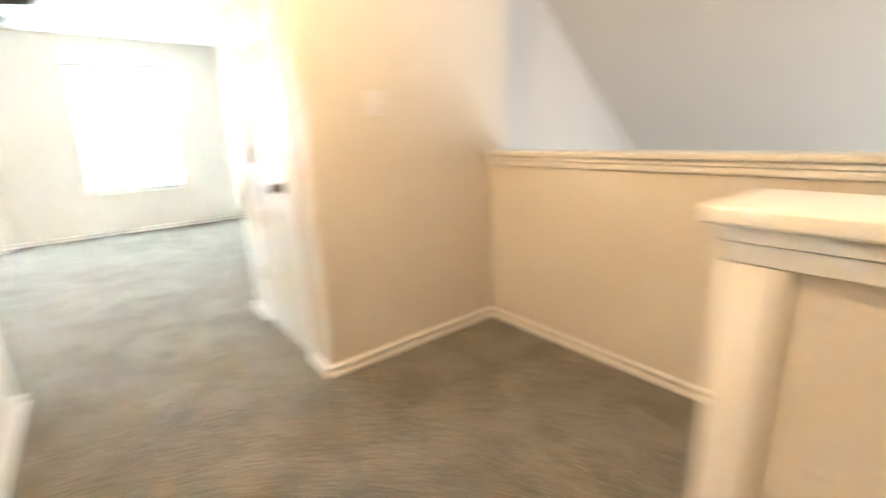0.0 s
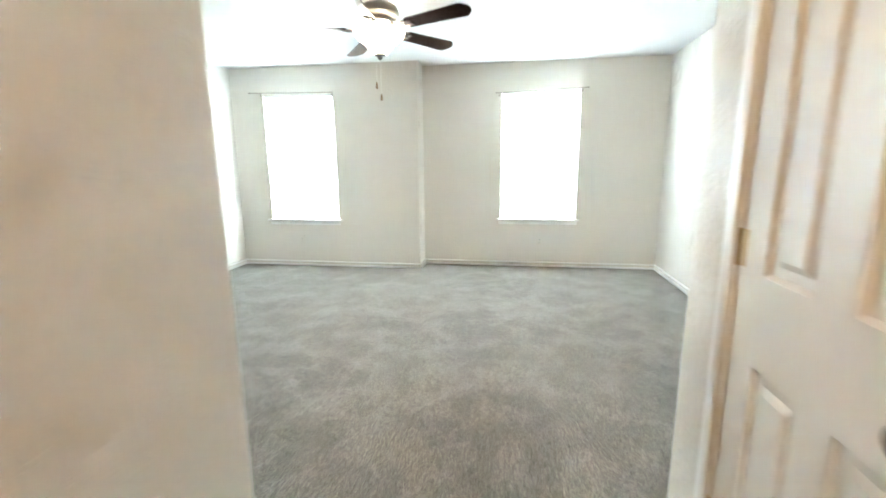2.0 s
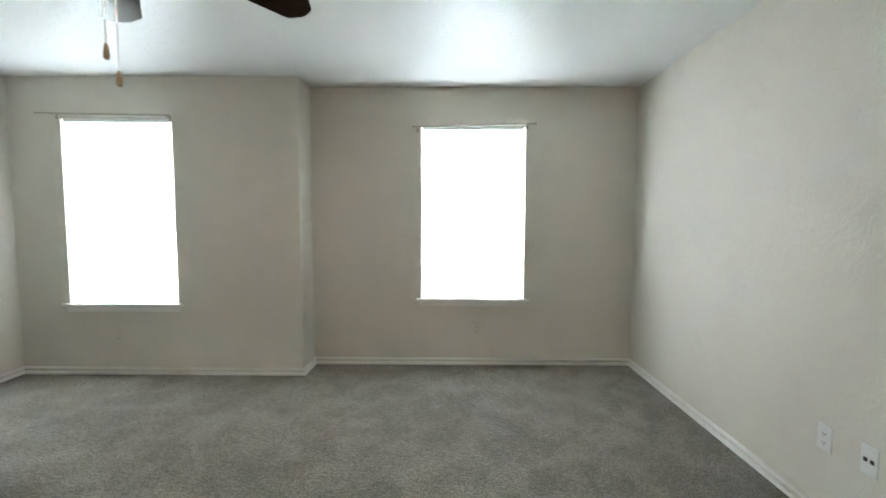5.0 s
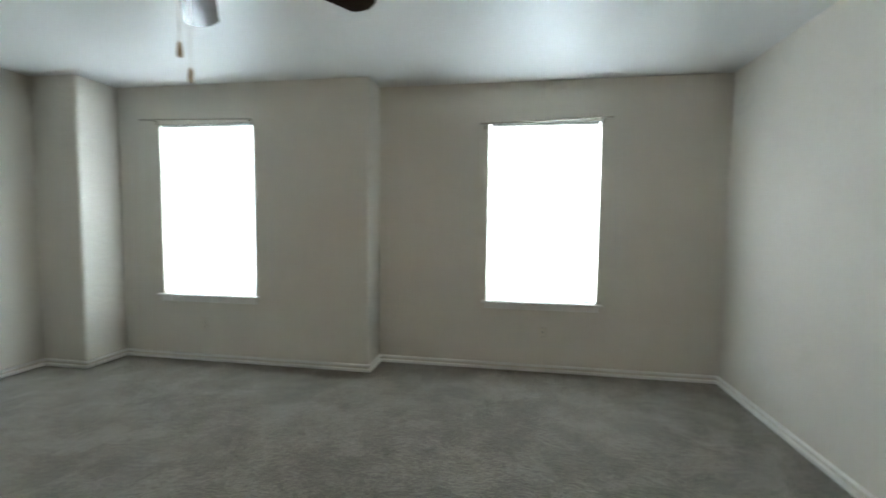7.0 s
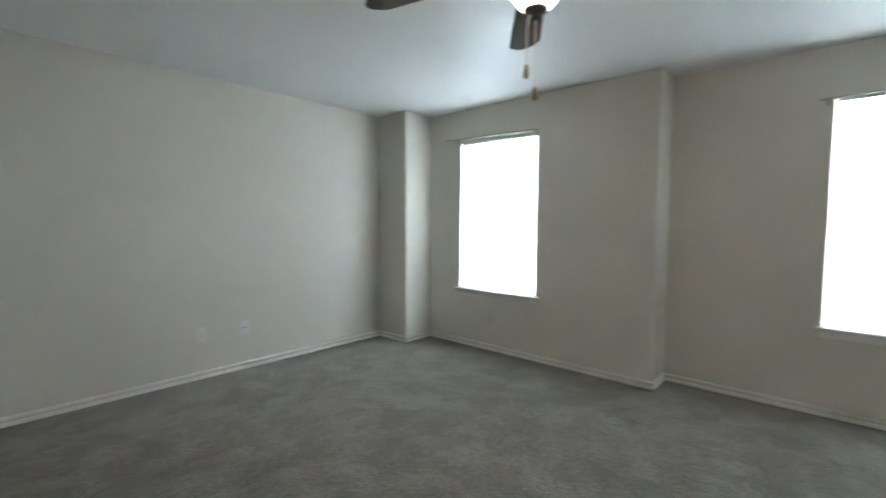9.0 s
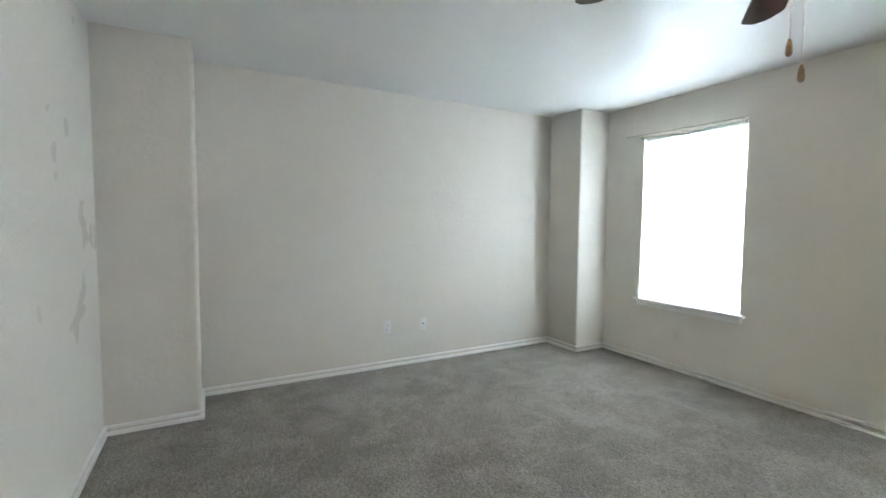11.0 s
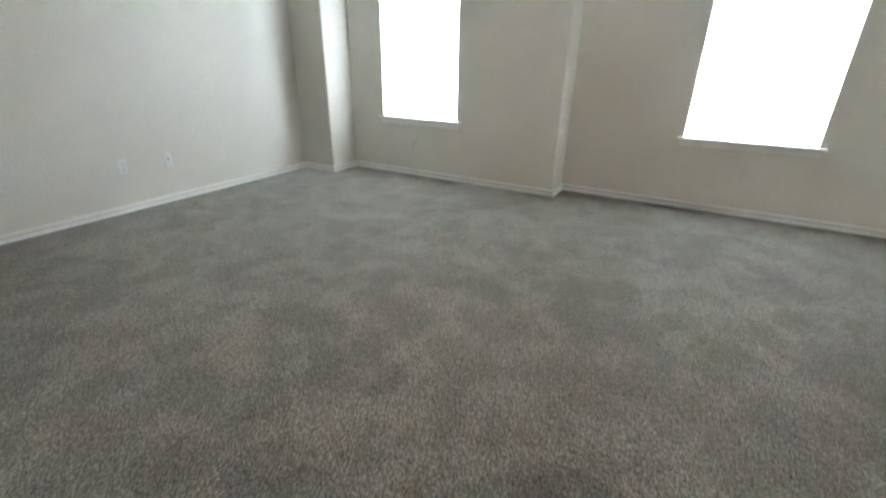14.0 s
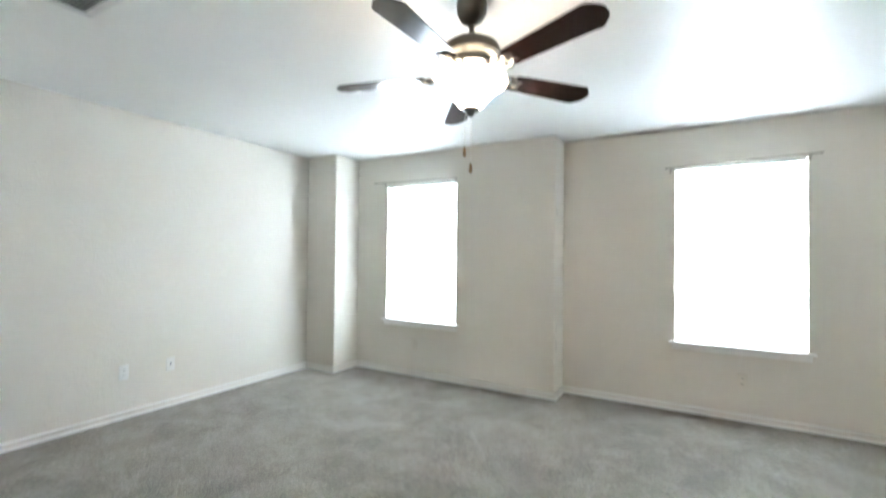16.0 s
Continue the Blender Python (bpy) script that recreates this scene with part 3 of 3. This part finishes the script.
# ---- ceiling fan ----
def ceiling_fan():
    fx, fy = 0.254, -2.140
    fan = thing("ceiling_fan", pose(fx, fy, CEIL), "five-blade ceiling fan with dark mahogany blades and lit glass bowl", "ceiling fan")
    part("canopy", solid_lathe([(0.066, 0.0), (0.068, -0.020), (0.064, -0.055), (0.048, -0.085), (0.028, -0.098), (0.020, -0.106)], 36), M_PEWTER, fan, "bell-shaped pewter canopy")
    b = bmesh.new()
    tube(b, [(0, 0, -0.10), (0, 0, -0.18)], 0.0125, 14)
    part("downrod", b, M_PEWTER, fan)
    part("motor_housing", solid_lathe([(0.030, -0.160), (0.045, -0.172), (0.090, -0.182), (0.118, -0.200), (0.130, -0.225), (0.131, -0.245), (0.120, -0.256), (0.085, -0.262)], 48), M_PEWTER, fan, "domed dark pewter motor housing")
    part("motor_ring", solid_lathe([(0.080, -0.262), (0.088, -0.268), (0.088, -0.290), (0.072, -0.300)], 48), M_NICKEL, fan, "polished nickel flywheel ring")
    part("switch_housing", solid_lathe([(0.056, -0.298), (0.060, -0.306), (0.060, -0.335), (0.070, -0.342), (0.070, -0.350), (0.04, -0.352)], 36), M_NICKEL, fan, "polished nickel switch housing")
    # blade with rounded corners
    bm = bmesh.new()
    r0, r1, w0, w1 = 0.205, 0.640, 0.052, 0.068

    def corner(cx, cy, rad, a0, a1, n=6):
        return [(cx + rad * math.cos(radians(a0 + (a1 - a0) * i / n)), cy + rad * math.sin(radians(a0 + (a1 - a0) * i / n))) for i in range(n + 1)]
    outline = [(r1 - 0.052, -w1), (r1 - 0.038, -w1 + 0.006), (r1 - 0.008, -w1 + 0.036), (r1 - 0.001, -w1 + 0.050), (r1, 0.0),
               (r1 - 0.001, w1 - 0.050), (r1 - 0.008, w1 - 0.036), (r1 - 0.038, w1 - 0.006), (r1 - 0.052, w1)] + corner(r0 + 0.02, w0 - 0.02, 0.02, 92, 180) + corner(r0 + 0.02, -(w0 - 0.02), 0.02, 180, 268)
    lo = [bm.verts.new((x, y, -0.003)) for x, y in outline]
    hi = [bm.verts.new((x, y, 0.003)) for x, y in outline]
    for i in range(len(outline)):
        j = (i + 1) % len(outline)
        bm.faces.new((lo[i], lo[j], hi[j], hi[i]))
    bm.faces.new(lo[::-1])
    bm.faces.new(hi)
    blade0 = iron0 = None
    for k in range(5):
        ang = -19.0 + 72 * k
        at = pose(0, 0, -0.326) @ Matrix.Rotation(radians(2.3), 4, Vector((-math.sin(radians(148)), math.cos(radians(148)), 0))) @ pose(0, 0, 0, 0, 0, ang) @ pose(0, 0, 0, -11, 0, 0)
        if blade0 is None:
            blade0 = part("blade", bm, M_BLADE, fan, "dark mahogany blade with rounded tip", at)
            bi = bmesh.new()
            tube(bi, [(0.075, 0, 0.035), (0.10, 0, 0.018), (0.135, 0, -0.002), (0.175, 0, -0.008), (0.235, 0, -0.007)], 0.008, 10)
            for s in (-1, 1):
                tube(bi, [(0.115, 0, 0.008), (0.135, 0.020 * s, 0.000), (0.165, 0.038 * s, -0.006), (0.200, 0.036 * s, -0.008), (0.225, 0.020 * s, -0.008), (0.235, 0.004 * s, -0.008)], 0.0055, 8)
                tube(bi, [(0.165, 0.038 * s, -0.006), (0.185, 0.050 * s, -0.007), (0.205, 0.046 * s, -0.008), (0.200, 0.036 * s, -0.008)], 0.004, 8)
            box(bi, 0.195, 0.250, -0.030, 0.030, -0.0075, -0.0035, 0.0015)
            iron0 = part("blade_iron", bi, M_NICKEL, fan, "scrolled nickel blade iron", at)
        else:
            share("blade", blade0, fan, at)
            share("blade_iron", iron0, fan, at)
    # scalloped bell bowl, open at the top
    prof = [(0.030, -0.478), (0.045, -0.473), (0.060, -0.458), (0.075, -0.438), (0.091, -0.419), (0.110, -0.403), (0.131, -0.389), (0.147, -0.375), (0.156, -0.361), (0.160, -0.350)]
    bm, rings = lathe(bmesh.new(), prof, 60, 0.035, 10)
    inner = []
    for ring in rings[::-1]:
        inner.append([bm.verts.new((v.co.x * 0.965, v.co.y * 0.965, v.co.z + 0.003)) for v in ring])
    seq = [rings[-1]] + inner
    for a, c in zip(seq, seq[1:]):
        for i in range(60):
            j = (i + 1) % 60
            bm.faces.new((a[i], a[j], c[j], c[i]))
    part("shade", bm, M_BOWL, fan, "lit white alabaster glass bowl")
    part("finial", solid_lathe([(0.034, -0.470), (0.040, -0.477), (0.036, -0.484), (0.020, -0.490), (0.016, -0.496), (0.018, -0.500), (0.010, -0.508), (0.003, -0.512)], 24), M_PEWTER, fan, "dark pewter finial cap")
    for x, y, zend in ((-0.024, -0.012, -0.690), (0.002, -0.002, -0.762)):
        b = bmesh.new()
        tube(b, [(x * 0.6, y * 0.6, -0.485), (x, y, -0.52), (x, y, zend + 0.044)], 0.0018, 6)
        part("pull_chain", b, M_CHAIN, fan)
        part("pull_fob", solid_lathe([(0.0025, zend + 0.046), (0.0055, zend + 0.038), (0.0075, zend + 0.024), (0.0085, zend + 0.010), (0.006, zend + 0.002), (0.002, zend)], 14), M_FOB, fan, "turned oak pull fob", pose(x, y, 0))


ceiling_fan()


# ---- landing ceiling light ----
lt = thing("ceiling_light", pose(1.05, -5.75, CEIL), "flush landing ceiling light with warm frosted glass shade", "ceiling light")
part("base", solid_lathe([(0.15, 0.0), (0.152, -0.012), (0.145, -0.022)], 36), M_PEWTER, lt)
b, rings = lathe(bmesh.new(), [(0.140, -0.022), (0.150, -0.050), (0.146, -0.085), (0.130, -0.110), (0.126, -0.110), (0.142, -0.084), (0.146, -0.050), (0.136, -0.022)], 40)
part("shade", b, M_DOME, lt, "warm frosted glass shade")


# ---- plates on the walls ----
def wall_plate(m, kind, mat, label, category, group=""):
    """A plate in its own xz plane, facing -y."""
    pl = thing("wall_outlet" if kind == "duplex" else "switch_plate" if kind == "switch" else "jack_plate", m, label, category, group)
    w, h = (0.058, 0.058) if kind == "switch" else (0.035, 0.0575)
    b = bmesh.new()
    box(b, -w, w, -0.0055, -0.0003, -h, h, 0.0022, 2)
    part("cover_plate", b, mat, pl)
    if kind == "duplex":
        for z in (-0.0195, 0.0195):
            b = bmesh.new()
            prism(b, [(0.0165 * math.cos(a) if abs(math.cos(a)) < 0.86 else 0.0145 * (1 if math.cos(a) > 0 else -1), 0.0165 * math.sin(a)) for a in [2 * math.pi * i / 20 for i in range(20)]], 0, 0.0018)
            s = part("receptacle", b, mat, pl, at=pose(0, -0.0052, z, 90, 0, 0))
            # raised near-black bits paint the shade inside the socket holes
            for x, hh in ((-0.0064, 0.0045), (0.0064, 0.0038)):
                b = bmesh.new()
                box(b, x - 0.0012, x + 0.0012, -hh, hh, 0.0016, 0.0024)
                part("slot", b, M_SLOT, s)
            g = solid_lathe([(0.0026, 0.0016), (0.0026, 0.0024)], 10)
            part("ground_hole", g, M_SLOT, s, at=pose(0, -0.0095, 0))
        part("screw", solid_lathe([(0.003, 0.0), (0.0026, 0.0012)], 10), M_CHAIN, pl, at=pose(0, -0.0055, 0, 90, 0, 0))
    elif kind == "coax":
        part("jack", solid_lathe([(0.0075, 0.0), (0.0075, 0.003), (0.0048, 0.003), (0.0048, 0.010)], 12), M_BLUE, pl, "dark threaded cable jack", pose(0, -0.0052, 0.004, 90, 0, 0))
    elif kind == "twin":
        for x in (-0.014, 0.014):
            b = bmesh.new()
            box(b, x - 0.008, x + 0.008, -0.0075, -0.005, -0.008, 0.008, 0.001)
            part("jack", b, M_SLOT, pl, "dark phone jack")
    elif kind == "switch":
        for x in (-0.023, 0.023):
            b = bmesh.new()
            box(b, x - 0.005, x + 0.005, -0.0075, -0.005, -0.012, 0.012, 0.001)
            t = part("toggle_bezel", b, mat, pl)
            b = bmesh.new()
            box(b, -0.0035, 0.0035, -0.014, 0.0, -0.004, 0.004, 0.001)
            part("toggle", b, mat, pl, at=pose(x, -0.006, 0.003, 24, 0, 0))
    return pl


wall_plate(pose(XW, -2.119, 0.363, 0, 0, 90), "duplex", M_PLATE, "white duplex outlet low on the side wall", "outlet", "bedroom outlets")
wall_plate(pose(XW, -1.765, 0.357, 0, 0, 90), "coax", M_PLATE, "white cable jack plate low on the side wall", "cable plate")
wall_plate(pose(XE, -1.569, 0.366, 0, 0, -90), "duplex", M_PLATE, "white duplex outlet low on the side wall", "outlet", "bedroom outlets")
wall_plate(pose(XE, -1.768, 0.376, 0, 0, -90), "twin", M_PLATE, "white plate with two dark jacks", "jack plate")
wall_plate(pose(-1.545, YL, 0.330), "duplex", M_PAINTED, "painted-over duplex outlet under the window", "outlet", "bedroom outlets")
wall_plate(pose(1.450, YR, 0.325), "duplex", M_PAINTED, "painted-over duplex outlet under the window", "outlet", "bedroom outlets")
wall_plate(pose(2.025, YH, 1.290), "switch", M_PLATE, "white double light switch plate", "light switch")


# ---- ceiling register ----
vt = thing("ceiling_vent", pose(-1.215, -3.02, CEIL), "white steel ceiling air register with slats", "ceiling vent")
b = bmesh.new()
for x0, x1, y0, y1 in ((-0.18, -0.145, -0.105, 0.105), (0.145, 0.18, -0.105, 0.105), (-0.145, 0.145, -0.105, -0.07), (-0.145, 0.145, 0.07, 0.105)):
    box(b, x0, x1, y0, y1, -0.010, -0.0005, 0.002)
part("frame", b, M_VENT, vt)
# no hole here: a near-black sheet paints the duct's inner shade
b = bmesh.new()
box(b, -0.145, 0.145, -0.07, 0.07, -0.0025, -0.0005)
part("backing", b, M_SLOT, vt, "near-black sheet painted as the shade in the duct")
s0 = None
for i in range(9):
    at = pose(0, -0.06 + i * 0.015, -0.006, 38, 0, 0)
    if s0 is None:
        b = bmesh.new()
        box(b, -0.145, 0.145, -0.007, 0.007, -0.0006, 0.0006)
        s0 = part("slat", b, M_VENT, vt, at=at)
    else:
        share("slat", s0, vt, at)
